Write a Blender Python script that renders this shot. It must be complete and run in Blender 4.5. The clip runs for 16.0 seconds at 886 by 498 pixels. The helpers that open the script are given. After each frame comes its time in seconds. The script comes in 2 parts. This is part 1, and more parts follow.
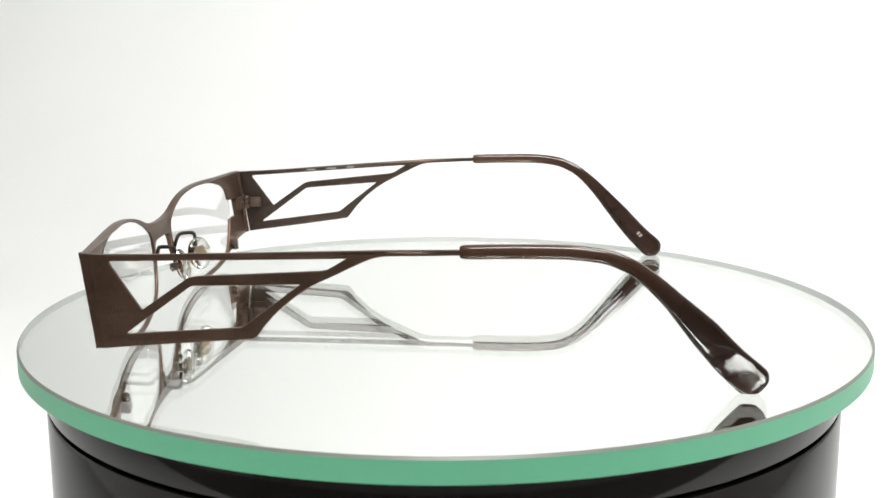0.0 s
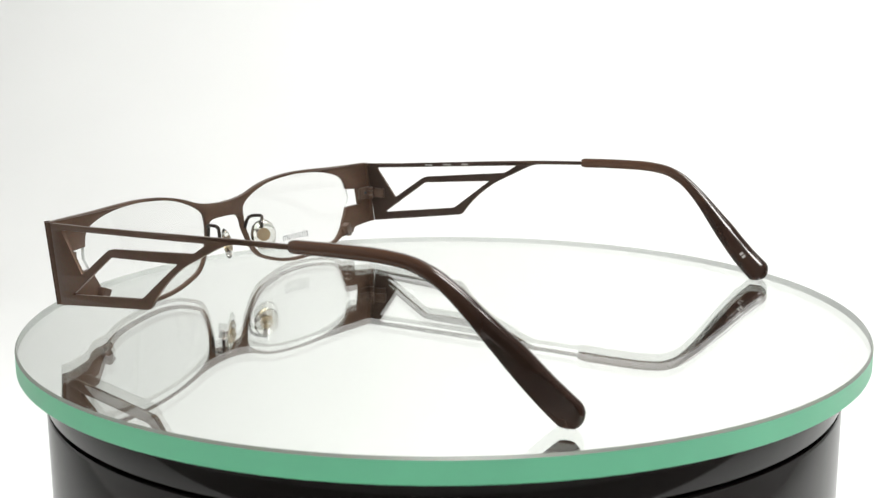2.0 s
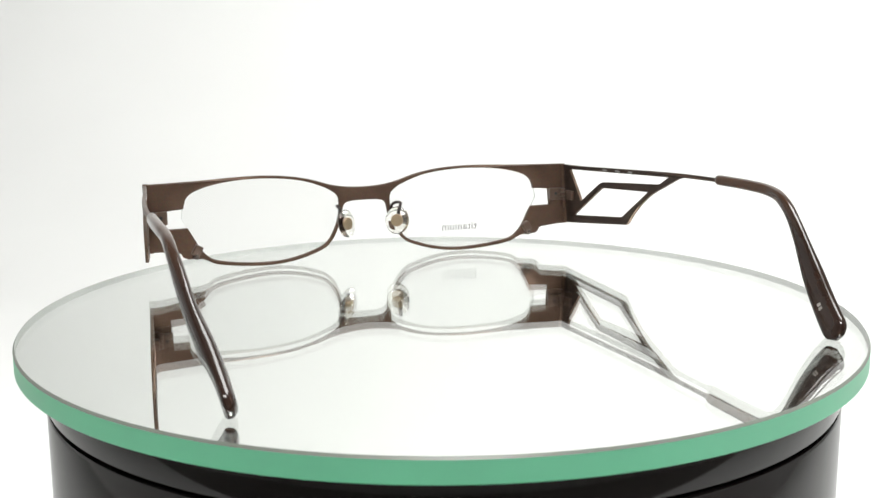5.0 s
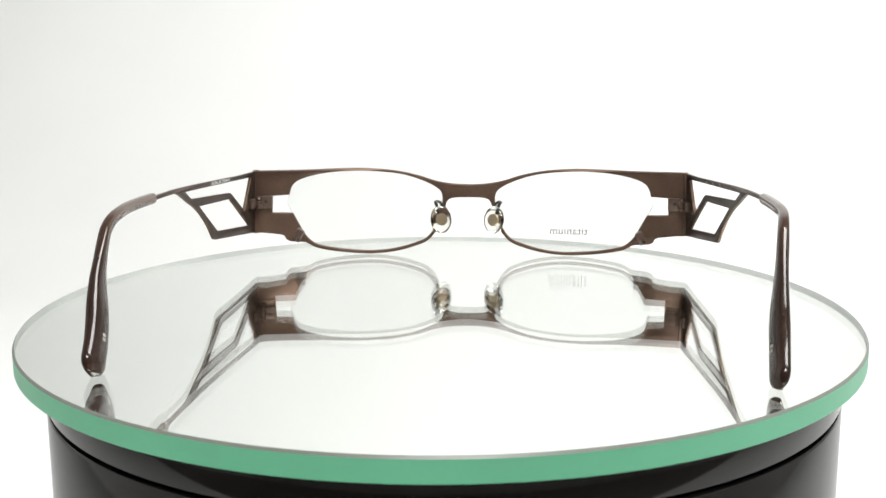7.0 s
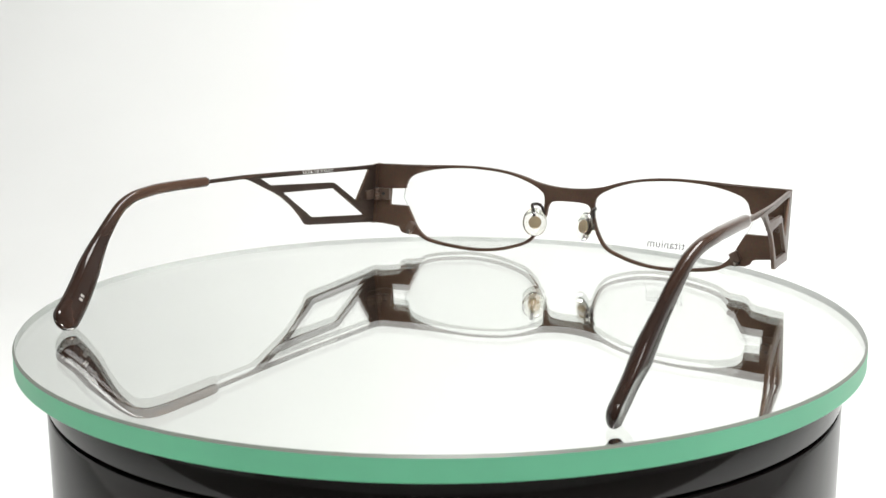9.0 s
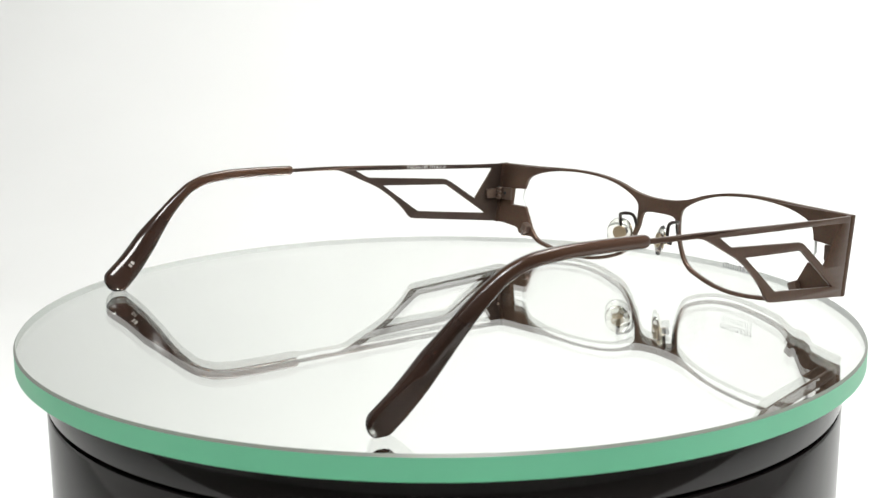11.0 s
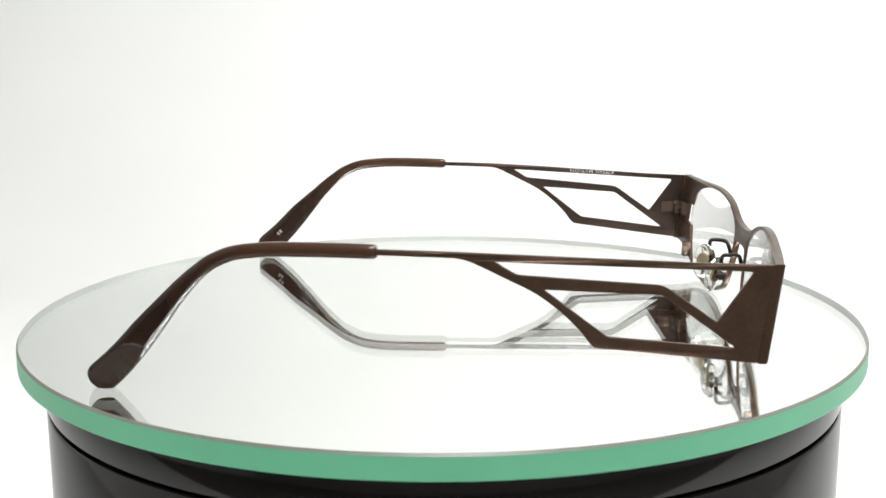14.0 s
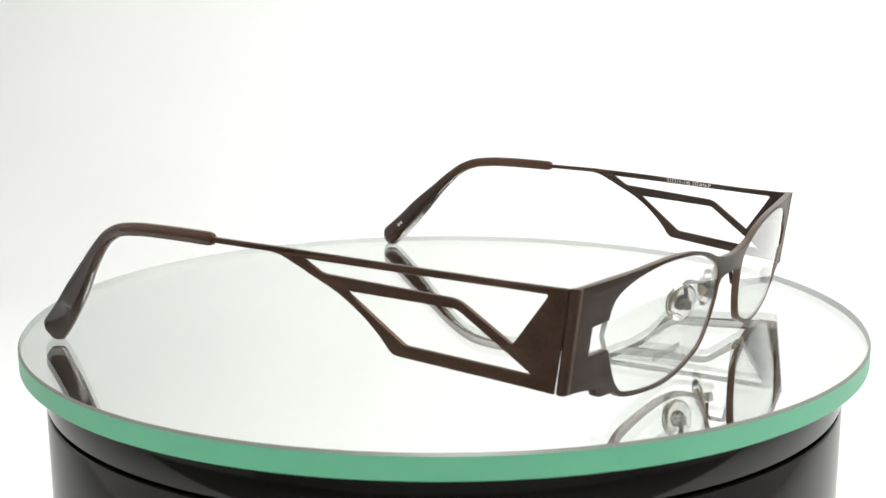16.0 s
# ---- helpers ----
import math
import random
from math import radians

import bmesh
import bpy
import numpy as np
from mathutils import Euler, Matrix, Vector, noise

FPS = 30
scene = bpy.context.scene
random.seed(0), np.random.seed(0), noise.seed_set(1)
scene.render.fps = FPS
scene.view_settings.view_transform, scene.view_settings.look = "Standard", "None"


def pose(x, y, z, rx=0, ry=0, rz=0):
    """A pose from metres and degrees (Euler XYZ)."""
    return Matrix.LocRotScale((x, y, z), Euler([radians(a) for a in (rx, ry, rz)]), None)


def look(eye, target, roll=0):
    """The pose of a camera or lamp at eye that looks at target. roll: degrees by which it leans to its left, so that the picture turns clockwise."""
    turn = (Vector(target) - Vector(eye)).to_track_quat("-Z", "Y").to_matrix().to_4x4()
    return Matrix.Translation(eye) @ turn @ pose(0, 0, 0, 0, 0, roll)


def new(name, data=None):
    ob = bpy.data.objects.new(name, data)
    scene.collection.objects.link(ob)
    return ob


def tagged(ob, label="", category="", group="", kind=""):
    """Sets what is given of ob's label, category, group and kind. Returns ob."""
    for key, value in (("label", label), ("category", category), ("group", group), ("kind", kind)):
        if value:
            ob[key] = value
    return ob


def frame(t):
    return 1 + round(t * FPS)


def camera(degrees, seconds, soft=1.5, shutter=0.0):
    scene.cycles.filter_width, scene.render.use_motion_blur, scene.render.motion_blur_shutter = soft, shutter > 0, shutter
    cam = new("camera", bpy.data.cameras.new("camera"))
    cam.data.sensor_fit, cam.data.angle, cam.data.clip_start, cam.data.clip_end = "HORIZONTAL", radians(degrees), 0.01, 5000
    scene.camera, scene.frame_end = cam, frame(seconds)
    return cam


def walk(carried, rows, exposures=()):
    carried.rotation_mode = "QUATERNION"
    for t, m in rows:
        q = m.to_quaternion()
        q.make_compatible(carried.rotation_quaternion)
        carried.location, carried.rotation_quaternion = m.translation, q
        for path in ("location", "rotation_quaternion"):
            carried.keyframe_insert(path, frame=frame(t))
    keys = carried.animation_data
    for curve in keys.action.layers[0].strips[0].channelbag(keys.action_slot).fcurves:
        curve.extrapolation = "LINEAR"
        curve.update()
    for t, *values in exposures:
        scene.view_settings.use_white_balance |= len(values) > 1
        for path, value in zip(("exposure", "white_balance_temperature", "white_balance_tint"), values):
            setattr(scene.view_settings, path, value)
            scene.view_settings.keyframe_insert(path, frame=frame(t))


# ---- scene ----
cam = camera(42.89, 16.0, soft=1.35)
cam.data.dof.use_dof, cam.data.dof.focus_distance, cam.data.dof.aperture_fstop = True, 0.305, 44.0
EYE = Vector((0.0, -0.30448, 0.07514))
FORWARD = Vector((math.sin(radians(-0.088)) * math.cos(radians(10.884)), math.cos(radians(10.884)), -math.sin(radians(10.884))))
STAND = look(EYE, EYE + FORWARD, -0.245)
walk(cam, [(0.0, STAND), (16.0, STAND)])

# ---- light: a white photo corner under two soft boxes ----
world = bpy.data.worlds.new("studio_air")
scene.world = world
world.use_nodes = True
world.node_tree.nodes["Background"].inputs["Color"].default_value = (0.9, 0.95, 1.0, 1)
world.node_tree.nodes["Background"].inputs["Strength"].default_value = 0.05


def softbox(name, eye, target, width, depth, watts, colour):
    lamp = bpy.data.lights.new(name, "AREA")
    lamp.shape, lamp.size, lamp.size_y, lamp.energy, lamp.color = "RECTANGLE", width, depth, watts, colour
    ob = new(name, lamp)
    ob.matrix_world = look(eye, target)
    return ob


softbox("softbox_key", (0.57, 0.06, 1.31), (0.23, 0.15, 0.0), 0.8, 0.6, 20.5, (1.0, 1.0, 0.98))
softbox("softbox_front", (0.1, -0.85, 1.02), (0.2, 1.0, 0.48), 0.5, 0.4, 16.0, (1.0, 1.0, 0.98))

MM = 0.001
FLOOR_Z = -0.13


# ---- materials ----
def material(name):
    m = bpy.data.materials.new(name)
    m.use_nodes = True
    return m, m.node_tree, m.node_tree.nodes["Principled BSDF"]


def surface(name, colour, rough, metal=0.0, grain=0.0, grain_size=200.0, blotch=0.15, blotch_size=20.0, bump=0.0, coat=0.0, rough_var=0.1, ior=1.5):
    """Colour varied by fine grain and broad blotches, uneven gloss, fine relief."""
    m, tree, bsdf = material(name)
    link, node = tree.links.new, tree.nodes.new
    coord = node("ShaderNodeTexCoord")
    fine, broad = node("ShaderNodeTexNoise"), node("ShaderNodeTexNoise")
    fine.inputs["Scale"].default_value, fine.inputs["Detail"].default_value = grain_size, 5
    broad.inputs["Scale"].default_value, broad.inputs["Detail"].default_value = blotch_size, 3
    for n in (fine, broad):
        link(coord.outputs["Object"], n.inputs["Vector"])
    mix_a, mix_b = node("ShaderNodeMixRGB"), node("ShaderNodeMixRGB")
    mix_a.inputs["Color1"].default_value = (*[c * (1 - blotch) for c in colour], 1)
    mix_a.inputs["Color2"].default_value = (*[min(1, c * (1 + blotch)) for c in colour], 1)
    link(broad.outputs["Fac"], mix_a.inputs["Fac"])
    mix_b.blend_type = "MULTIPLY"
    mix_b.inputs["Fac"].default_value = grain
    link(mix_a.outputs["Color"], mix_b.inputs["Color1"])
    link(fine.outputs["Color"], mix_b.inputs["Color2"])
    link(mix_b.outputs["Color"], bsdf.inputs["Base Color"])
    ramp = node("ShaderNodeMapRange")
    ramp.inputs["To Min"].default_value, ramp.inputs["To Max"].default_value = rough * (1 - rough_var), min(1, rough * (1 + rough_var))
    link(broad.outputs["Fac"], ramp.inputs["Value"])
    link(ramp.outputs["Result"], bsdf.inputs["Roughness"])
    bsdf.inputs["Metallic"].default_value, bsdf.inputs["IOR"].default_value = metal, ior
    bsdf.inputs["Coat Weight"].default_value = coat
    bsdf.inputs["Coat Roughness"].default_value = 0.05
    if bump:
        relief = node("ShaderNodeBump")
        relief.inputs["Strength"].default_value, relief.inputs["Distance"].default_value = bump, 0.0002
        link(fine.outputs["Fac"], relief.inputs["Height"])
        link(relief.outputs["Normal"], bsdf.inputs["Normal"])
    return m


def clear(name, colour, rough=0.0, ior=1.5):
    m, tree, bsdf = material(name)
    bsdf.inputs["Base Color"].default_value = (*colour, 1)
    bsdf.inputs["Roughness"].default_value = rough
    bsdf.inputs["Transmission Weight"].default_value = 1.0
    bsdf.inputs["IOR"].default_value = ior
    return m


def ground_glass(name, colour):
    """A ground glass edge: it scatters light back and lets as much through."""
    m, tree, bsdf = material(name)
    link, node = tree.links.new, tree.nodes.new
    coord, cloud, tint = node("ShaderNodeTexCoord"), node("ShaderNodeTexNoise"), node("ShaderNodeMixRGB")
    cloud.inputs["Scale"].default_value, cloud.inputs["Detail"].default_value = 60, 4
    link(coord.outputs["Object"], cloud.inputs["Vector"])
    tint.inputs["Color1"].default_value = (*[c * 0.93 for c in colour], 1)
    tint.inputs["Color2"].default_value = (*[min(1, c * 1.07) for c in colour], 1)
    link(cloud.outputs["Fac"], tint.inputs["Fac"])
    bsdf.inputs["Roughness"].default_value = 0.3
    link(tint.outputs["Color"], bsdf.inputs["Base Color"])
    through_glass, mix = node("ShaderNodeBsdfTranslucent"), node("ShaderNodeMixShader")
    link(tint.outputs["Color"], through_glass.inputs["Color"])
    mix.inputs["Fac"].default_value = 0.35
    link(bsdf.outputs["BSDF"], mix.inputs[1])
    link(through_glass.outputs["BSDF"], mix.inputs[2])
    link(mix.outputs["Shader"], tree.nodes["Material Output"].inputs["Surface"])
    return m


PAPER = surface("white_paper", (0.82, 0.826, 0.818), 0.85, grain=0.03, grain_size=400, blotch=0.05, blotch_size=4, bump=0.05)
PAINT = surface("grey_wall_paint", (0.4, 0.4, 0.395), 0.8, grain=0.03, grain_size=90, blotch=0.03, blotch_size=1.5)
WHITE_WALL = surface("white_wall_paint", (0.8, 0.8, 0.79), 0.8, grain=0.03, grain_size=90, blotch=0.03, blotch_size=1.5)
DARK_TOP = surface("dull_dark_table", (0.06, 0.055, 0.05), 0.6, grain=0.3, grain_size=60, blotch=0.2, blotch_size=4)
GREY_WALL = surface("dim_grey_wall", (0.34, 0.335, 0.33), 0.8, grain=0.1, grain_size=60, blotch=0.1, blotch_size=2)
BROWN = surface("brown_satin_metal", (0.128, 0.079, 0.056), 0.34, metal=0.55, ior=1.3, grain=0.45, grain_size=1500, blotch=0.25, blotch_size=160, bump=0.1, rough_var=0.25)
BROWN_INSIDE = surface("dark_brown_inner_faces", (0.062, 0.043, 0.034), 0.4, metal=0.5, ior=1.3, grain=0.4, grain_size=1500, blotch=0.2, blotch_size=160, bump=0.08, rough_var=0.2)
HINGE = surface("brown_hinge_metal", (0.12, 0.08, 0.061), 0.33, metal=0.6, grain=0.2, grain_size=2600, blotch=0.1, blotch_size=120)
ACETATE = surface("brown_acetate", (0.028, 0.014, 0.0095), 0.15, ior=1.43, grain=0.2, grain_size=900, blotch=0.35, blotch_size=70, coat=0.3, rough_var=0.25)
# metal core's shine through the thin sleeve is painted as paler brown; thick end darker
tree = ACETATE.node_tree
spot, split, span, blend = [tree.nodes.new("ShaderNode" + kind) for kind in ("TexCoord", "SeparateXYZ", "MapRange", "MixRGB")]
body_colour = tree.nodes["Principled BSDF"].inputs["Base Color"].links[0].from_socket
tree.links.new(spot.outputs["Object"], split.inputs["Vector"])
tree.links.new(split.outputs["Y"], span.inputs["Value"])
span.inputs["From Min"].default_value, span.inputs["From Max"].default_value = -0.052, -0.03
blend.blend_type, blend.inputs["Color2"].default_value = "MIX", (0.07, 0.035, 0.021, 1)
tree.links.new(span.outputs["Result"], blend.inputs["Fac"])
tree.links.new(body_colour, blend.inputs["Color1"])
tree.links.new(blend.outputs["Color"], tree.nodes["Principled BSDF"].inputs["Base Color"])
DARK_WIRE = surface("dark_brown_wire", (0.028, 0.02, 0.017), 0.3, metal=0.5, grain=0.2, grain_size=2000)
STEEL = surface("dull_screw_steel", (0.24, 0.2, 0.175), 0.25, metal=1.0, grain=0.1, grain_size=2000)
GOLD = surface("pale_gold_metal", (0.42, 0.33, 0.22), 0.35, metal=0.7, grain=0.1, grain_size=2000)
BLACK = surface("black_gloss_plastic", (0.013, 0.0105, 0.0105), 0.075, ior=1.5, grain=0.2, grain_size=300, blotch=0.2, blotch_size=12, rough_var=0.25)
GROOVE = surface("groove_shadow_rubber", (0.01, 0.01, 0.01), 0.6, grain=0.2)
WHITE_INK = surface("white_print", (0.7, 0.69, 0.66), 0.6)
FAINT_INK = surface("worn_grey_print", (0.3, 0.28, 0.26), 0.6)
GREY_INK = surface("dark_grey_print", (0.12, 0.12, 0.125), 0.6)
LENS = clear("clear_lens", (0.985, 0.99, 0.985), 0.0, 1.5)
SILICONE = clear("clear_silicone", (0.95, 0.94, 0.9), 0.02, 1.45)
PLATE = clear("clear_plate_glass", (0.995, 1.0, 0.995), 0.0, 1.52)
PLATE_WALL = surface("ground_inner_wall", (0.2, 0.215, 0.2), 0.5, grain=0.1, grain_size=500)
EDGE = ground_glass("green_ground_glass_edge", (0.265, 0.75, 0.49))
LENS_EDGE = ground_glass("frosted_lens_edge", (0.62, 0.64, 0.63))
BEVEL = surface("dull_glass_bevel", (0.22, 0.245, 0.21), 0.35, grain=0.2, grain_size=500)
SILVER = surface("silvered_back", (0.98, 1.0, 0.98), 0.01, metal=1.0, blotch=0.0, rough_var=0.0)


# ---- builders ----
def link_mesh(name, bm, mats, parent=None, label="", smooth=None):
    data = bpy.data.meshes.new(name)
    bm.normal_update()
    bm.to_mesh(data)
    bm.free()
    for m in mats if isinstance(mats, (list, tuple)) else [mats]:
        data.materials.append(m)
    if smooth is not None:
        data.polygons.foreach_set("use_smooth", [True] * len(data.polygons))
        data.set_sharp_from_angle(angle=radians(smooth))
    ob = new(name, data)
    ob.parent = parent
    if label:
        tagged(ob, label)
    return ob


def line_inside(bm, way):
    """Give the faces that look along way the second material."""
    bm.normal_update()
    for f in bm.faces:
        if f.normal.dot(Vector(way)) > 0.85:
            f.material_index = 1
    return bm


def part(name, bm, mats, parent, label="", smooth=35):
    return link_mesh(name, bm, mats, parent, label, smooth)


def spline(points, steps=6):
    """A Catmull-Rom curve through the points."""
    p = [Vector(q) for q in points]
    p = [2 * p[0] - p[1]] + p + [2 * p[-1] - p[-2]]
    out = []
    for a, b, c, d in zip(p, p[1:], p[2:], p[3:]):
        for k in range(steps):
            t = k / steps
            out.append(0.5 * (2 * b + (c - a) * t + (2 * a - 5 * b + 4 * c - d) * t * t + (3 * b - a - 3 * c + d) * t ** 3))
    return out + [p[-2]]


def rounded(points, r, steps=4):
    """A closed polygon with its corners cut to a curve; r: one cut, or one for each corner."""
    p = [Vector(q) for q in points]
    rs = r if isinstance(r, (list, tuple)) else [r] * len(p)
    out = []
    for i, b in enumerate(p):
        a, c = p[i - 1], p[(i + 1) % len(p)]
        cut = rs[i]
        s = b + (a - b).normalized() * min(cut, (a - b).length * 0.45)
        e = b + (c - b).normalized() * min(cut, (c - b).length * 0.45)
        out += [s * (1 - t) ** 2 + b * 2 * t * (1 - t) + e * t * t for t in [k / steps for k in range(steps + 1)]]
    return out


def dense(points, step):
    out = []
    for a, b in zip(points, points[1:] + points[:1]):
        n = max(1, math.ceil((b - a).length / step))
        out += [a.lerp(b, k / n) for k in range(n)]
    return out


def plate(loops, half, bevel, place, step=2.0):
    """A sheet cut to the loops (the outer one and its holes), with broken edges, bent by place(u, v, depth); all in mm."""
    curve = bpy.data.curves.new("cut", "CURVE")
    curve.dimensions, curve.fill_mode = "2D", "BOTH"
    curve.extrude, curve.bevel_depth, curve.bevel_resolution, curve.offset = half - bevel, bevel, 1, -bevel
    for loop in loops:
        pts = dense([Vector(q).to_2d() for q in loop], step)
        sp = curve.splines.new("POLY")
        sp.points.add(len(pts) - 1)
        sp.points.foreach_set("co", [v for q in pts for v in (q.x, q.y, 0, 1)])
        sp.use_cyclic_u = True
    ob = bpy.data.objects.new("cut", curve)
    scene.collection.objects.link(ob)
    mesh = bpy.data.meshes.new_from_object(ob.evaluated_get(bpy.context.evaluated_depsgraph_get()))
    bm = bmesh.new()
    bm.from_mesh(mesh)
    bpy.data.objects.remove(ob)
    bpy.data.curves.remove(curve)
    bpy.data.meshes.remove(mesh)
    bmesh.ops.remove_doubles(bm, verts=bm.verts, dist=0.001)
    for v in bm.verts:
        v.co = Vector(place(*v.co)) * MM
    bmesh.ops.recalc_face_normals(bm, faces=bm.faces)
    return bm


def block(size, m, bevel=0.2):
    """A box with broken edges, size and bevel in mm, at the pose m (mm)."""
    bm = bmesh.new()
    bmesh.ops.create_cube(bm, size=1)
    for v in bm.verts:
        v.co = Vector([a * b for a, b in zip(v.co, size)])
    if bevel:
        bmesh.ops.bevel(bm, geom=bm.edges[:], offset=bevel, segments=2, affect="EDGES", profile=0.5)
    bmesh.ops.transform(bm, matrix=m, verts=bm.verts)
    bmesh.ops.scale(bm, vec=(MM,) * 3, verts=bm.verts)
    return bm


def lathe(profile, segments=48, m=None, scale=MM):
    """A turned solid from (radius, height) rows, top to bottom."""
    bm = bmesh.new()
    rings = []
    for r, z in profile:
        if r < 1e-6:
            rings.append([bm.verts.new((0, 0, z))])
        else:
            rings.append([bm.verts.new((r * math.cos(2 * math.pi * k / segments), r * math.sin(2 * math.pi * k / segments), z)) for k in range(segments)])
    for a, b in zip(rings, rings[1:]):
        for k in range(segments):
            j = (k + 1) % segments
            quad = [a[k % len(a)], b[k % len(b)], b[j % len(b)], a[j % len(a)]]
            quad = [v for i, v in enumerate(quad) if v not in quad[:i]]
            if len(quad) > 2:
                bm.faces.new(quad)
    if m is not None:
        bmesh.ops.transform(bm, matrix=m, verts=bm.verts)
    bmesh.ops.scale(bm, vec=(scale,) * 3, verts=bm.verts)
    bmesh.ops.recalc_face_normals(bm, faces=bm.faces)
    return bm


def ring_axes(path, i, twist=None):
    """Along, sideways and up at one point of a swept path."""
    d = (path[min(i + 1, len(path) - 1)] - path[max(i - 1, 0)]).normalized()
    side = Vector((1, 0, 0)) - d * d.x
    if side.length < 0.3:
        side = Vector((0, 1, 0)) - d * d.y
    side.normalize()
    up = side.cross(d)
    if twist:
        spin = Matrix.Rotation(radians(twist(i)), 3, d)
        side, up = spin @ side, spin @ up
    return d, side, up


def tube(path, shape, sides=14, twist=None):
    """A swept solid along a path of 3D points (mm); shape(i) gives the half width across and the half thickness."""
    bm = bmesh.new()
    rings = []
    for i, p in enumerate(path):
        d, side, up = ring_axes(path, i, twist)
        w, h, q = shape(i)
        ring = []
        for k in range(sides):
            a = 2 * math.pi * k / sides
            c, s = math.cos(a), math.sin(a)
            ring.append(bm.verts.new(p + up * w * math.copysign(abs(c) ** q, c) + side * h * math.copysign(abs(s) ** q, s)))
        rings.append(ring)
    for a, b in zip(rings, rings[1:]):
        for k in range(sides):
            j = (k + 1) % sides
            bm.faces.new((a[k], a[j], b[j], b[k]))
    bm.faces.new(rings[0])
    bm.faces.new(rings[-1])
    bmesh.ops.scale(bm, vec=(MM,) * 3, verts=bm.verts)
    bmesh.ops.recalc_face_normals(bm, faces=bm.faces)
    return bm


def sleeve(path, outline, s, twist=None):
    """A swept solid whose outline at each point is a list of (up, outward) pairs, mm; s: the side to which outward points."""
    bm = bmesh.new()
    rings = []
    for i, p in enumerate(path):
        d, side, up = ring_axes(path, i, twist)
        rings.append([bm.verts.new((p + up * a + side * (s * b)) * MM) for a, b in outline(i)])
    for a, b in zip(rings, rings[1:]):
        for k in range(len(a)):
            j = (k + 1) % len(a)
            bm.faces.new((a[k], a[j], b[j], b[k]))
    bm.faces.new(rings[0])
    bm.faces.new(rings[-1])
    bmesh.ops.recalc_face_normals(bm, faces=bm.faces)
    return bm


def merge(*parts):
    whole = bmesh.new()
    for b in parts:
        data = bpy.data.meshes.new("piece")
        b.to_mesh(data)
        b.free()
        whole.from_mesh(data)
        bpy.data.meshes.remove(data)
    return whole


def lettering(text, size, spacing, place):
    """Flat writing in the built-in font, centred, bent by place(u, v, lift); mm."""
    curve = bpy.data.curves.new("words", "FONT")
    curve.body, curve.size, curve.extrude, curve.align_x, curve.align_y = text, size, 0.02, "CENTER", "CENTER"
    curve.space_character, curve.resolution_u = spacing, 3
    ob = bpy.data.objects.new("words", curve)
    scene.collection.objects.link(ob)
    mesh = bpy.data.meshes.new_from_object(ob.evaluated_get(bpy.context.evaluated_depsgraph_get()))
    bm = bmesh.new()
    bm.from_mesh(mesh)
    bpy.data.objects.remove(ob)
    bpy.data.curves.remove(curve)
    bpy.data.meshes.remove(mesh)
    for v in bm.verts:
        v.co = Vector(place(*v.co)) * MM
    bmesh.ops.recalc_face_normals(bm, faces=bm.faces)
    return bm


# ---- the white corner ----
def backdrop():
    """Floor and back in one paper sweep."""
    bm = bmesh.new()
    rows = [(-0.26, FLOOR_Z)]
    for k in range(17):
        a = math.pi / 2 * k / 16
        rows.append((0.55 + 0.45 * math.sin(a), FLOOR_Z + 0.45 * (1 - math.cos(a))))
    rows.append((1.0, 1.7))
    ring = [[bm.verts.new((x, y, z)) for x in (-1.4, 0, 1.4)] for y, z in rows]
    for a, b in zip(ring, ring[1:]):
        for k in range(2):
            bm.faces.new((a[k], a[k + 1], b[k + 1], b[k]))
    ob = link_mesh("backdrop", bm, PAPER, smooth=60)
    solid = ob.modifiers.new("thickness", "SOLIDIFY")
    solid.thickness, solid.offset = 0.004, -1
    return tagged(ob, "seamless white paper sweep under and behind the turntable", "backdrop", kind="structure")


def slab(name, lo, hi, mat, label, category):
    size = [(b - a) * 1000 for a, b in zip(lo, hi)]
    mid = [(a + b) * 500 for a, b in zip(lo, hi)]
    return tagged(link_mesh(name, block(size, pose(*mid), 0), mat), label, category, kind="structure")


backdrop()
slab("floor", (-1.5, -1.4, FLOOR_Z - 0.06), (1.5, 1.1, FLOOR_Z - 0.01), DARK_TOP, "dull dark table top under the paper", "floor")
# unseen walls and ceiling, added; their tones tune bounce light and reflections
slab("wall_west", (-1.5, -1.4, FLOOR_Z - 0.01), (-1.4, 1.1, 1.7), WHITE_WALL, "unseen white wall, added beside the paper sweep to bounce light", "wall")
slab("wall_east", (1.4, -1.4, FLOOR_Z - 0.01), (1.5, 1.1, 1.7), PAINT, "unseen grey wall, added beside the paper sweep to dim reflections", "wall")
slab("wall_south", (-1.4, -1.4, FLOOR_Z - 0.01), (1.4, -1.302, 1.7), GREY_WALL, "unseen dim grey wall, added facing the paper sweep", "wall")
slab("ceiling", (-1.5, -1.4, 1.703), (1.5, 1.1, 1.8), PAINT, "unseen grey ceiling, added to close the set", "ceiling")

# ---- turntable ----
DISC_R, DISC_T = 111.45, 5.6


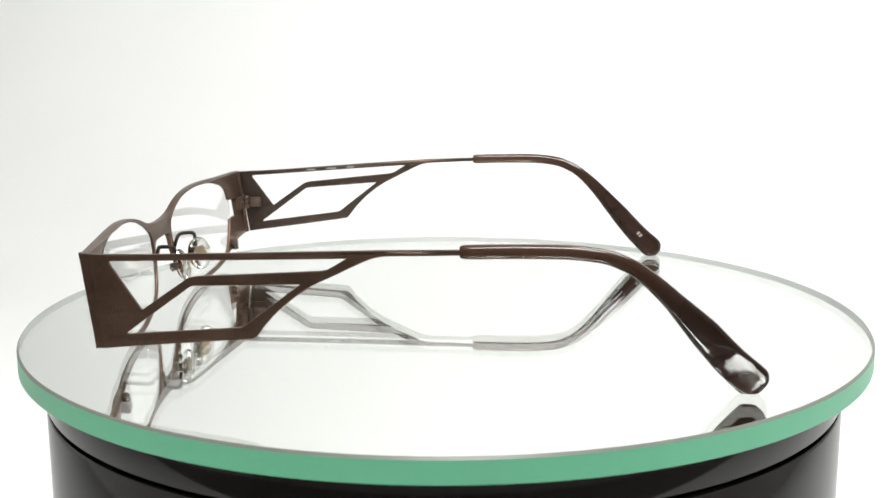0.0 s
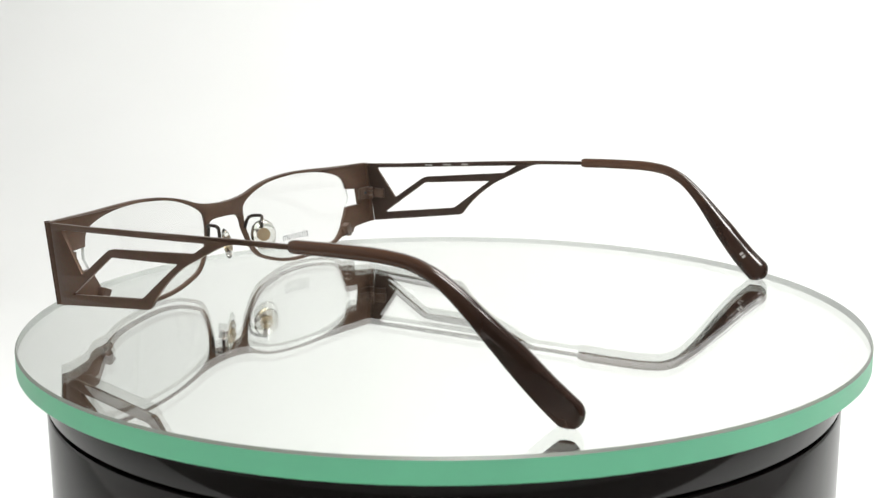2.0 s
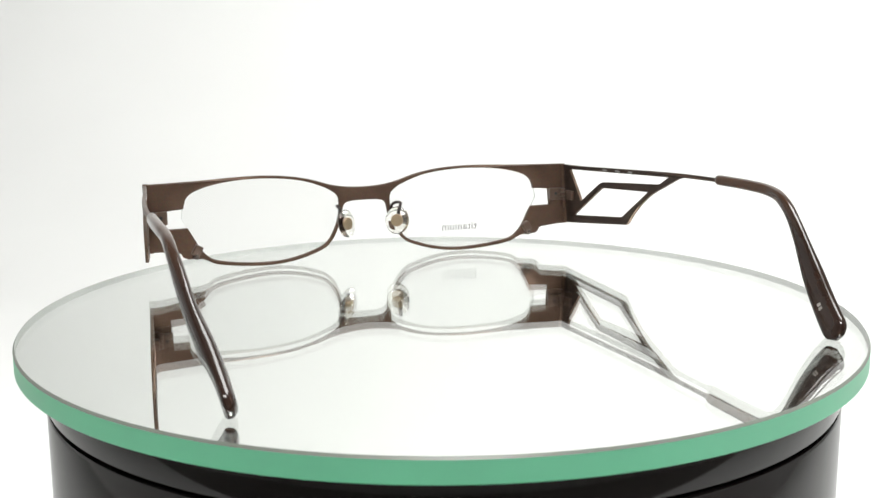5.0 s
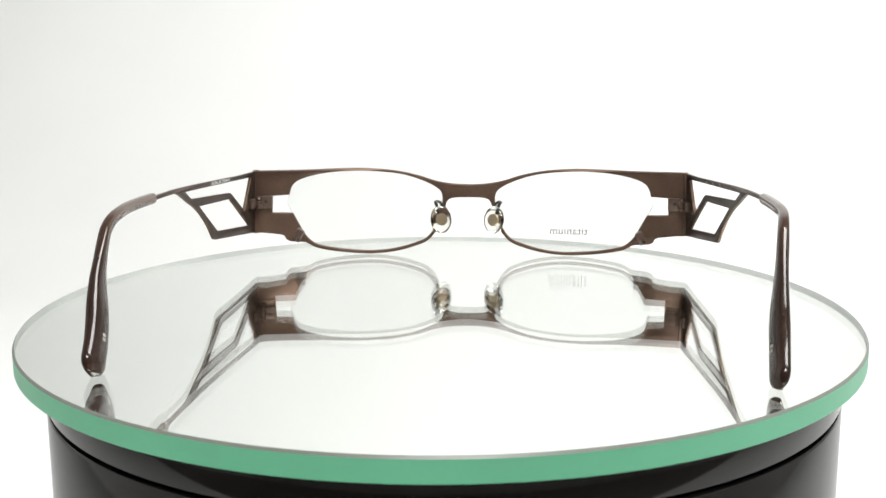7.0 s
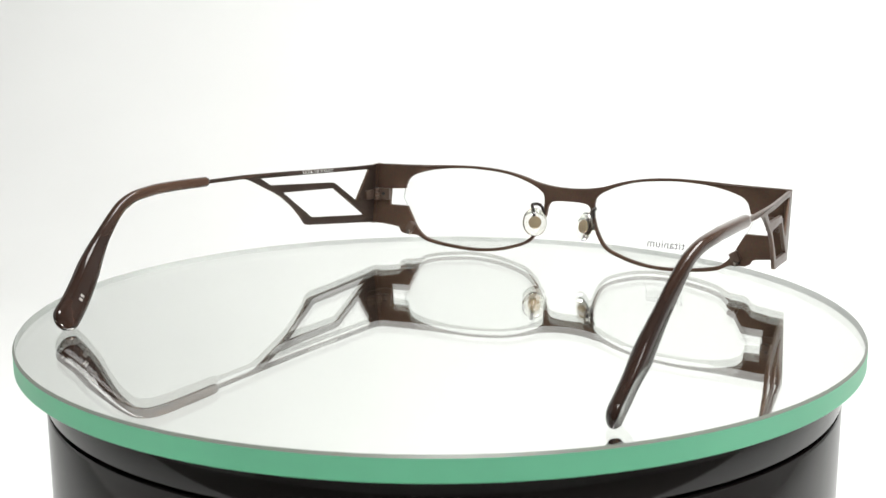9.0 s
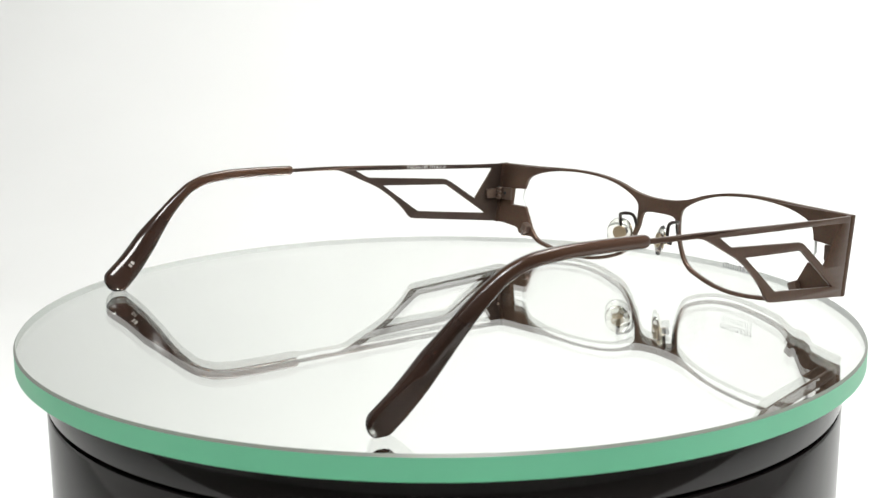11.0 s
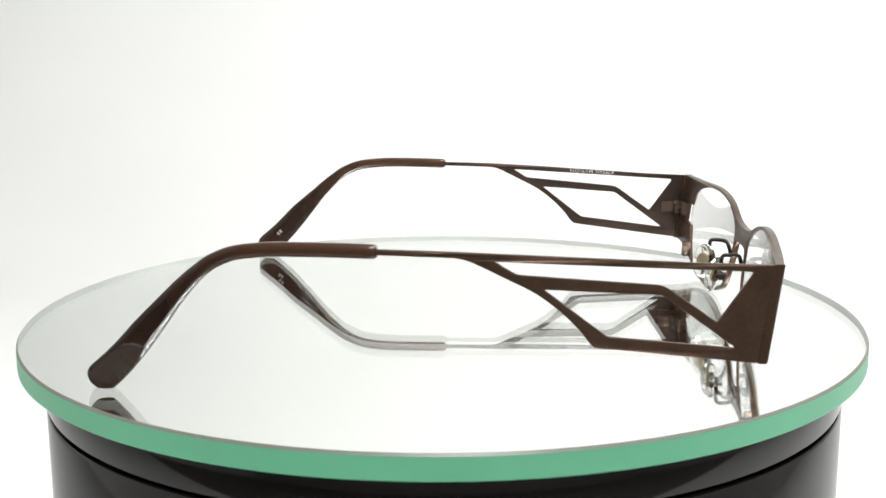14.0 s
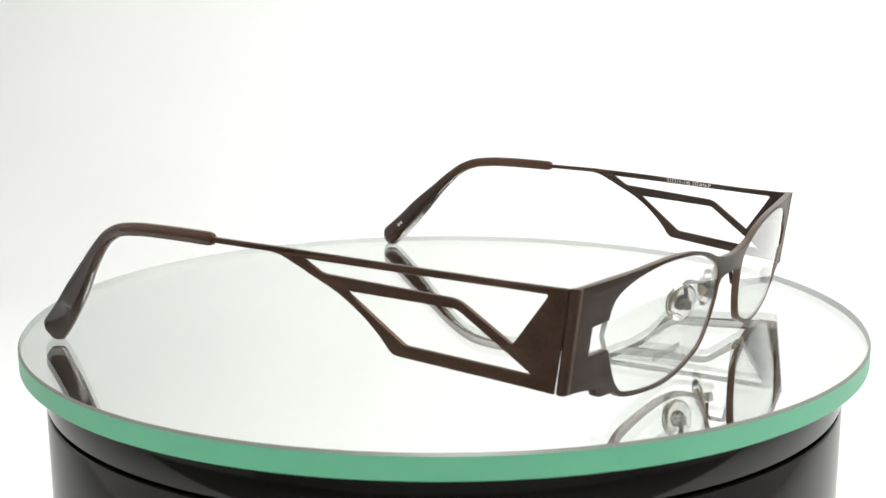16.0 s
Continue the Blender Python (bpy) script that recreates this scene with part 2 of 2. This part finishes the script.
def turntable_base():
    base = new("turntable_base")
    base.location = (-0.0003, 0, FLOOR_Z)
    top = -FLOOR_Z * 1000 - DISC_T - 0.05
    cut = -FLOOR_Z * 1000 - 15.3
    part("body", lathe([(0, cut - 0.9), (104.4, cut - 0.9), (105.1, cut - 1.05), (105.4, cut - 1.5), (105.4, 3), (104.4, 1), (102, 0), (0, 0)], 192), BLACK, base, "glossy black plastic drum", 40)
    part("groove", lathe([(0, cut), (103.0, cut), (103.0, cut - 0.9), (0, cut - 0.9)], 192), GROOVE, base, "narrow dark joint line")
    part("rim_band", lathe([(0, top), (103.8, top), (104.9, top - 0.5), (105.4, top - 1.4), (105.4, cut + 0.5), (105.1, cut + 0.15), (104.4, cut), (0, cut)], 192), BLACK, base, "glossy black plastic upper ring", 40)
    return tagged(base, "round glossy black plastic turntable drum with a narrow joint", "turntable")


def glass_disc():
    ob = new("glass_disc")
    wall = DISC_R - 0.5
    bm = lathe([(0, 0), (60, 0), (wall, 0), (wall, -DISC_T + 0.3), (60, -DISC_T + 0.3), (0, -DISC_T + 0.3)], 256)
    for f in bm.faces:
        z = f.calc_center_median().z
        f.material_index = 1 if z < -(DISC_T - 0.31) * MM else 0 if z > -1e-6 else 2
    part("plate", bm, [PLATE, SILVER, PLATE_WALL], ob, "clear glass, silvered beneath", 30).visible_shadow = False
    part("bevel", lathe([(wall + 0.02, -0.02), (wall + 0.1, -0.02), (DISC_R, -0.6), (wall + 0.02, -0.6), (wall + 0.02, -0.02)], 256), BEVEL, ob, "dull grey-green bevel", 20)
    part("ground_edge", lathe([(wall + 0.02, -0.61), (DISC_R, -0.61), (DISC_R, -DISC_T + 0.35), (DISC_R - 0.35, -DISC_T), (wall - 3, -DISC_T), (wall - 3, -DISC_T + 0.28), (wall + 0.02, -DISC_T + 0.28), (wall + 0.02, -0.61)], 256), EDGE, ob, "bright green ground edge", 20)
    return tagged(ob, "round clear glass plate, silvered beneath, with a green ground edge", "glass disc")


turntable_base()
disc = glass_disc()

# ---- eyeglasses; x to the wearer's right, y to the front, z up, mm ----
MARK_AT = 64.3
SIDE = [(75, 73.0), (62, 74.3), (51, 75.8), (38, 77.6), (27, 79.2), (17.5, 80.2), (5, 81.2), (-6, 81.4), (-30, 80.6), (-50, 79.0), (-69, 76.0)]
BOW = np.polyfit([p[0] for p in SIDE], [p[1] for p in SIDE], 4)


def ease(t):
    t = min(1.0, max(0.0, t))
    return t * t * (3 - 2 * t)


def temple_x(y, s):
    """How far out the arm lies; the two arms are bent a little differently."""
    bend = ease((-30 - y) / 12) * (1 - ease((-50 - y) / 14))
    if s < 0:
        own = 1.2 * ease((-5 - y) / 30) - 0.9 * ease((-45 - y) / 22) + 0.85 * bend
    else:
        own = 0.4 * ease((-10 - y) / 25) - 2.3 * ease((-30 - y) / 38) - 0.6 * bend
    return float(np.polyval(BOW, y)) + own


def arm_lift(y, s):
    """One arm sits a little higher towards its bend than the other."""
    return (0.55 if s > 0 else -0.4) * min(1.0, max(0.0, (73 - y) / 79)) * (1 - ease((-y - 30) / 36))


def front_y(x, z):
    return 79.6 - 0.00125 * x * x + 0.125 * (z - 17)


def on_front(x, z, d):
    return (x, front_y(x, z) + d, z)


def mirror_loop(half):
    return half + [Vector((-p.x, p.y)) for p in reversed(half) if p.x > 0.01]


TOP = [(0, 23.8), (5.8, 24.1), (11.6, 25.1), (17.4, 26.9), (23.3, 28.2), (29.5, 29.0), (37, 29.4), (46, 29.3), (56, 29.0), (73.4, 28.9)]
FOOT = [(73.4, 8.0), (69.5, 7.8), (64.1, 7.1), (63.0, 6.7), (62.3, 5.4), (60.9, 4.7), (56.1, 4.4)]
RIM_LOW = [(54.6, 3.7), (52.3, 2.5), (48.4, 1.6), (42.6, 0.8), (35.3, 0.25), (29, 0.5), (23.2, 1.4), (18.3, 2.8), (15.0, 4.1), (12.9, 5.7), (11.1, 8.0), (9.4, 11.5), (8.2, 14.5), (7.9, 16.6), (7.4, 18.0), (6.2, 19.0), (3.6, 19.4), (0, 19.45)]
EYE_TOP = [(9.1, 17.0), (9.1, 20.0), (10, 21.9), (12.6, 23.7), (16.5, 25.4), (21.3, 26.9), (27.1, 27.9), (34.9, 28.5), (41, 28.5), (46.5, 28.15), (51.3, 27.5), (55.1, 26.6), (58.4, 25.4), (60.3, 23.8), (61.1, 21.9), (61.4, 20.6)]
NOTCH = [(67.0, 20.3), (67.2, 14.6)]
EYE_LOW = [(60.3, 14.4), (58.4, 10.9), (56.5, 7.5), (54.6, 5.3), (52.3, 3.75), (48.4, 2.75), (42.6, 1.85), (35.3, 1.3), (29, 1.5), (23.2, 2.5), (18.3, 3.95), (15.4, 5.1), (13.5, 6.6), (11.9, 8.8), (10.4, 11.8), (9.4, 14.8)]


def eye_loop(s, notch):
    inner = [Vector(q) for q in NOTCH] if notch else [Vector((61.9, 17.5))]
    loop = spline(EYE_TOP, 4) + inner + spline(EYE_LOW, 4)
    return [Vector((s * p.x, p.y)) for p in loop]


def front_frame(parent):
    outline = mirror_loop(list(reversed(spline(RIM_LOW, 4))) + [Vector(q) for q in reversed(FOOT)] + list(reversed(spline(TOP, 4))))
    bm = plate([outline, eye_loop(1, True), eye_loop(-1, True)], 0.8, 0.14, on_front, 2.0)
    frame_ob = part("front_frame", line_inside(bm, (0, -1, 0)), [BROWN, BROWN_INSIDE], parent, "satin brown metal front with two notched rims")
    for s in (1, -1):
        rows = [(z, front_y(73, z)) for z in (8.1, 28.8)]
        bm = bmesh.new()
        bmesh.ops.create_cube(bm, size=1)
        for v in bm.verts:
            z, y = rows[1] if v.co.z > 0 else rows[0]
            v.co = Vector((s * (72.6 + v.co.x * 1.4), y + (1.05 if v.co.y > 0 else -1.3), z))
        bmesh.ops.bevel(bm, geom=bm.edges[:], offset=0.22, segments=2, affect="EDGES", profile=0.5)
        bmesh.ops.scale(bm, vec=(MM,) * 3, verts=bm.verts)
        bmesh.ops.recalc_face_normals(bm, faces=bm.faces)
        part("end_piece", bm, BROWN, frame_ob)
    return frame_ob


def lens(parent, s, words):
    loop = dense(eye_loop(s, False), 1.2)
    mid = Vector((s * 35.5, 15.5))
    bm = bmesh.new()
    rings = {}
    for face in (1, -1):
        centre = None
        for k in range(0, 9):
            f = k / 8
            ring = []
            for p in loop:
                q = mid + (p - mid) * f * 1.008
                dome = 1.2 * (1 - ((q - mid).length / 28) ** 2)
                d = face * 0.55 + 0.3 * dome
                if k == 0:
                    if centre is None:
                        centre = bm.verts.new(Vector(on_front(q.x, q.y, d)) * MM)
                    ring.append(centre)
                else:
                    ring.append(bm.verts.new(Vector(on_front(q.x, q.y, d)) * MM))
            rings[face, k] = ring
        for k in range(8):
            a, b = rings[face, k], rings[face, k + 1]
            for i in range(len(loop)):
                j = (i + 1) % len(loop)
                quad = [a[i], b[i], b[j], a[j]]
                quad = [v for n, v in enumerate(quad) if v not in quad[:n]]
                bm.faces.new(quad)
    a, b = rings[1, 8], rings[-1, 8]
    for i in range(len(loop)):
        j = (i + 1) % len(loop)
        bm.faces.new((a[i], b[i], b[j], a[j])).material_index = 1
    bmesh.ops.recalc_face_normals(bm, faces=bm.faces)
    ob = part("lens", bm, [LENS, LENS_EDGE], parent, "clear demo lens", 40)
    ob.visible_shadow = False
    if words:
        def put(u, v, w):
            q = Vector((34.2 - u, 8.2 + v))
            dome = 1.2 * (1 - ((q - mid).length / 28) ** 2)
            return on_front(q.x, q.y, 0.55 + 0.3 * dome + 0.04 + w)
        part("lens_lettering", lettering("titanium", 3.65, 1.07, put), GREY_INK, ob, "small dark grey print")
    return ob


def on_side(s):
    return lambda y, z, d: (s * (temple_x(y, s) + d), y + 0.12 * d * ease((y - 66) / 3), z + arm_lift(y, s))


def temple(parent, s, words):
    front = [(73.3, 28.75), (71.0, 8.1)] if s < 0 else [(73.1, 28.75), (72.25, 22), (70.36, 8.2)]
    top = [front[0], (60, 29.15), (49.6, 29.7), (37.7, 30.3), (25.3, 30.95), (10, 31.65), (-9, 32.1)]
    low = [(9, 30.45), (11.6, 29.9), (15, 28.4), (18.6, 26.6), (25.1, 23.3), (30.3, 19.4), (34.0, 15.7), (36.0, 13.1)]
    outer = [Vector(q) for q in top] + [Vector((-9, 30.95))] + spline(low, 3) + [Vector(q) for q in ((36.6, 12.4), (37.3, 11.9), (38.2, 11.7), *reversed(front[1:]))]
    hole_a = rounded([(17.0, 29.75), (21.4, 27.05), (51.0, 24.7), (62.1, 16.9), (69.3, 27.35)], [0.3, 0.8, 1.6, 0.5, 0.9])
    hole_b = rounded([(26.9, 24.0), (50.7, 22.7), (66.2, 11.4), (39.8, 14.1)], [0.3, 0.8, 0.9, 0.8])
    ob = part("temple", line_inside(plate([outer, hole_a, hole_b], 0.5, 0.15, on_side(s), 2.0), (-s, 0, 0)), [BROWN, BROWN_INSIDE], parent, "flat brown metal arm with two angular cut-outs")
    # curved plastic end
    axis = spline([(-6.4, 31.55), (-15, 31.75), (-23, 31.8), (-29, 31.65), (-35.2, 30.9), (-39.2, 29.5), (-42.6, 27.5), (-47.6, 23.1), (-54.4, 15.9), (-61.5, 8.2), (-67.7, 2.55)], 12)
    axis = axis[:-1]
    tail = (axis[-1] - axis[-2]).normalized()
    axis += [axis[-1] + tail * k for k in (0.5, 0.95, 1.35, 1.65, 1.87, 2.0, 2.05)]
    along = [0.0]
    for a, b in zip(axis, axis[1:]):
        along.append(along[-1] + (b - a).length)
    full = along[-1]

    broad = 0.3 if s < 0 else 0.0
    scoop = full - 15.5

    def shape(i):
        u = along[i]
        w = np.interp(u, [0, 0.5, 1.2, 30, 38, 46, 56, 68, full - 3.5], [1.2, 1.45, 1.52, 1.54, 1.65, 2.15, 3.05 + broad, 3.5 + broad, 3.55 + broad])
        h = np.interp(u, [0, 0.5, 1.2, 30, 45, 60, full - 3.5], [1.0, 1.2, 1.25, 1.3, 1.6, 1.85, 1.7])
        over = max(0.0, u - (full - 3.2)) / 3.2
        return w, h, math.sqrt(max(0.004, 1 - over * over))

    def outline(i):
        """Rounded inside; outside with a ridge low on the face and a scooped flat at the end."""
        u = along[i]
        w, h, k = shape(i)
        crest, ring = ease((u - 32) / 14), []
        for n in range(44):
            a = 2 * math.pi * n / 44
            c, q = math.cos(a), math.sin(a)
            out = h * math.copysign(abs(q) ** 0.8, q)
            if q < 0:
                out *= 1 + 0.35 * ease((u - 46) / 12)
            else:
                ridge = 0.45
                t = (c + 1) / (1 + ridge) if c < ridge else (1 - c) / (1 - ridge)
                out += (1.1 * h * t ** 0.62 - out) * 0.7 * crest
                if u > scoop:
                    x = u - scoop
                    out = min(out, h * (0.28 + 0.94 * math.exp(-x / 2.8) + 0.0022 * max(0.0, x - 4) ** 2 + 0.1 * c + 0.14 * c * c))
            ring.append((w * k * math.copysign(abs(c) ** 0.8, c), out * k))
        return ring
    twist = lambda i: -s * 14 * ease((along[i] - 36) / 16)
    reach = 0.03 if s < 0 else 0.028
    path = [Vector((s * temple_x(p.x, s), p.x + min(0.0, p.x + 32) * reach, p.y + arm_lift(p.x, s) - 1.0 * ease((-42 - p.x) / 25))) + Vector((0, -0.7, 0.7)) * broad * ease((-45 - p.x) / 12) for p in axis]
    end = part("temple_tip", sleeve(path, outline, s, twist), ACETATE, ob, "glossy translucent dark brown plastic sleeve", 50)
    inside = lambda u, v, w: (s * (temple_x(43.0 - s * u, s) - 0.6 - w), 43.0 - s * u, 29.3 + arm_lift(43, s) + v - (-s * u) * 0.05)
    if words:
        part("temple_lettering", lettering("51\u25a116-145 TITAN-P", 1.5, 1.12, inside), WHITE_INK, ob, "small white size print")
    else:
        bars = []
        for u0, u1 in ((-9, -4.5), (-3.2, 2.5), (3.5, 8.6)):
            y = 43.0 - (u0 + u1) / 2
            bars.append(block((0.05, u1 - u0, 0.5), pose(s * (temple_x(y, s) - 0.56), y, 29.3 + arm_lift(y, s) - (y - 43) * 0.05), 0))
        part("temple_lettering", merge(*bars), FAINT_INK, ob, "small worn grey print")
    bars = []
    for u in (MARK_AT, MARK_AT + 1.1):
        i = min(range(len(along)), key=lambda n: abs(along[n] - MARK_AT))
        d, side, up = ring_axes(path, i, twist)
        p = path[i] + d * (u - along[i]) - side * s * (shape(i)[1] * 1.35 + 0.02)
        turn = Matrix((side, d, up)).transposed().to_4x4()
        bars.append(block((0.05, 0.75, 1.15), Matrix.Translation(p) @ turn, 0))
    part("tip_mark", merge(*bars), FAINT_INK, ob, "two small worn grey marks")
    return ob


def hinge(parent, s):
    y0 = front_y(69, 18.4) - 0.8
    leaf = block((5.2, 1.5, 4.2), pose(s * 69.4, y0 - 0.7, 18.4, 0, 0, -s * 10), 0.25)
    knuckles = []
    for z, h in ((19.9, 1.3), (18.45, 1.3), (17.0, 1.3)):
        knuckles.append(lathe([(0, h / 2), (0.85, h / 2), (1.05, h / 2 - 0.2), (1.05, -h / 2 + 0.2), (0.85, -h / 2), (0, -h / 2)], 20, pose(s * 71.1, y0 - 2.2, z)))
    arm = block((1.4, 3.8, 3.2), pose(s * 72.45, 67.9, 18.4, 0, 0, s * 7), 0.25)
    ob = part("hinge", merge(leaf, arm, *knuckles), HINGE, parent, "small three-barrel brown metal hinge")
    part("screw", merge(lathe([(0, 0.25), (0.45, 0.25), (0.55, 0.1), (0.55, -0.3), (0, -0.3)], 16, pose(s * 68.9, y0 - 1.5, 18.6, 90, 0, 0)),
                        lathe([(0, 0.2), (0.6, 0.2), (0.7, 0), (0, 0)], 16, pose(s * 71.1, y0 - 2.2, 20.56))), GROOVE, ob, "dark screw head")
    return ob


def rim_lock(parent, s):
    y0 = front_y(57.6, 7.5) - 0.8
    ob = part("rim_lock", block((2.6, 2.4, 3.4), pose(s * 57.9, y0 - 1.0, 7.4, 0, s * -28, 0), 0.35), HINGE, parent, "small dull closing block of the rim")
    part("screw", lathe([(0, 0.9), (0.8, 0.9), (1.0, 0.7), (1.0, -0.9), (0, -0.9)], 20, pose(s * 58.4, y0 - 1.3, 5.75, 0, s * -28, 0)), STEEL, ob, "dull metal screw head")
    return ob


def nose_pad(parent, s):
    n = Vector((-s * 0.56, -0.8, 0.18)).normalized()
    turn = n.to_track_quat("Z", "Y").to_matrix().to_4x4()
    m = Matrix.Translation((s * 8.9, 71.2, 13.0)) @ turn
    bm = bmesh.new()
    bmesh.ops.create_uvsphere(bm, u_segments=28, v_segments=18, radius=1)
    for v in bm.verts:
        x, y, z = v.co
        v.co = Vector((x * 4.1, y * 4.7, z * 1.35 + 0.35 * (1 - x * x - y * y)))
    bmesh.ops.transform(bm, matrix=m, verts=bm.verts)
    bmesh.ops.scale(bm, vec=(MM,) * 3, verts=bm.verts)
    ob = part("nose_pad", bm, SILICONE, parent, "clear soft round nose pad", 180)
    part("pad_core", lathe([(0, 0.35), (1.75, 0.35), (2.0, 0.15), (2.0, -0.2), (0, -0.2)], 24, m), GOLD, ob, "pale gold metal insert")
    part("pad_stub", lathe([(0, -0.22), (1.95, -0.22), (1.95, -0.45), (0.9, -0.6), (0.9, -1.9), (0, -1.9)], 24, m), BROWN, ob, "brown metal back of the insert")
    part("pad_mount", block((1.5, 2.2, 2.4), m @ pose(0.2, 0.3, -2.3), 0.3), STEEL, ob, "small dull metal mount with a screw")
    part("mount_screw", lathe([(0, 0.3), (0.55, 0.3), (0.7, 0.1), (0.7, -0.2), (0, -0.2)], 16, m @ pose(1.0, 0.3, -2.3, 0, 90, 0)), GROOVE, ob, "dark screw head")
    wire = spline([(s * 8.8, 78.4, 14.6), (s * 9.3, 77.7, 17.2), (s * 10.3, 76.9, 18.25), (s * 11.0, 74.6, 18.5), (s * 10.9, 73.2, 18.3), (s * 10.4, 72.8, 17.2), (s * 10.0, 72.9, 14.4)], 6)
    part("pad_arm", tube(wire, lambda i: (0.52, 0.52, 1.0), 10), DARK_WIRE, ob, "bent brown wire")
    return ob


def eyeglasses():
    ob = new("eyeglasses")
    front = front_frame(ob)
    for s in (1, -1):
        lens(ob, s, s == 1)
        temple(ob, s, s == -1)
        hinge(ob, s)
        rim_lock(ob, s)
        nose_pad(ob, s)
    return tagged(ob, "brown metal eyeglasses with clear lenses, arms open, on the glass", "eyeglasses")


glasses = eyeglasses()


# ---- the slow turn of the plate with the eyeglasses on it ----
def motions():
    turn = [(0, 91.76), (0.5, 85.24), (1, 78.63), (1.5, 72.01), (2, 65.44), (2.5, 58.87), (3, 52.34), (3.5, 45.77), (4, 39.2), (6.5, 6.48), (7, -0.02), (7.5, -6.48), (8, -12.91), (8.5, -19.31),
            (9, -25.71), (11.5, -57.98), (12, -64.56), (12.5, -71.12), (13, -77.66), (13.5, -84.18), (14, -90.72), (14.5, -97.4), (15, -104.13), (15.5, -110.75), (16, -117.28)]
    walk(glasses, [(t, pose(0, 0, 0, 0, 0, a - 4.15) @ pose(0.00255, 0, 0)) for t, a in turn])
    walk(disc, [(t, pose(-0.0003, 0, 0, 0, 0, a) @ pose(0.00095 * math.cos(radians(-155.4)), 0.00095 * math.sin(radians(-155.4)), 0)) for t, a in turn])


motions()
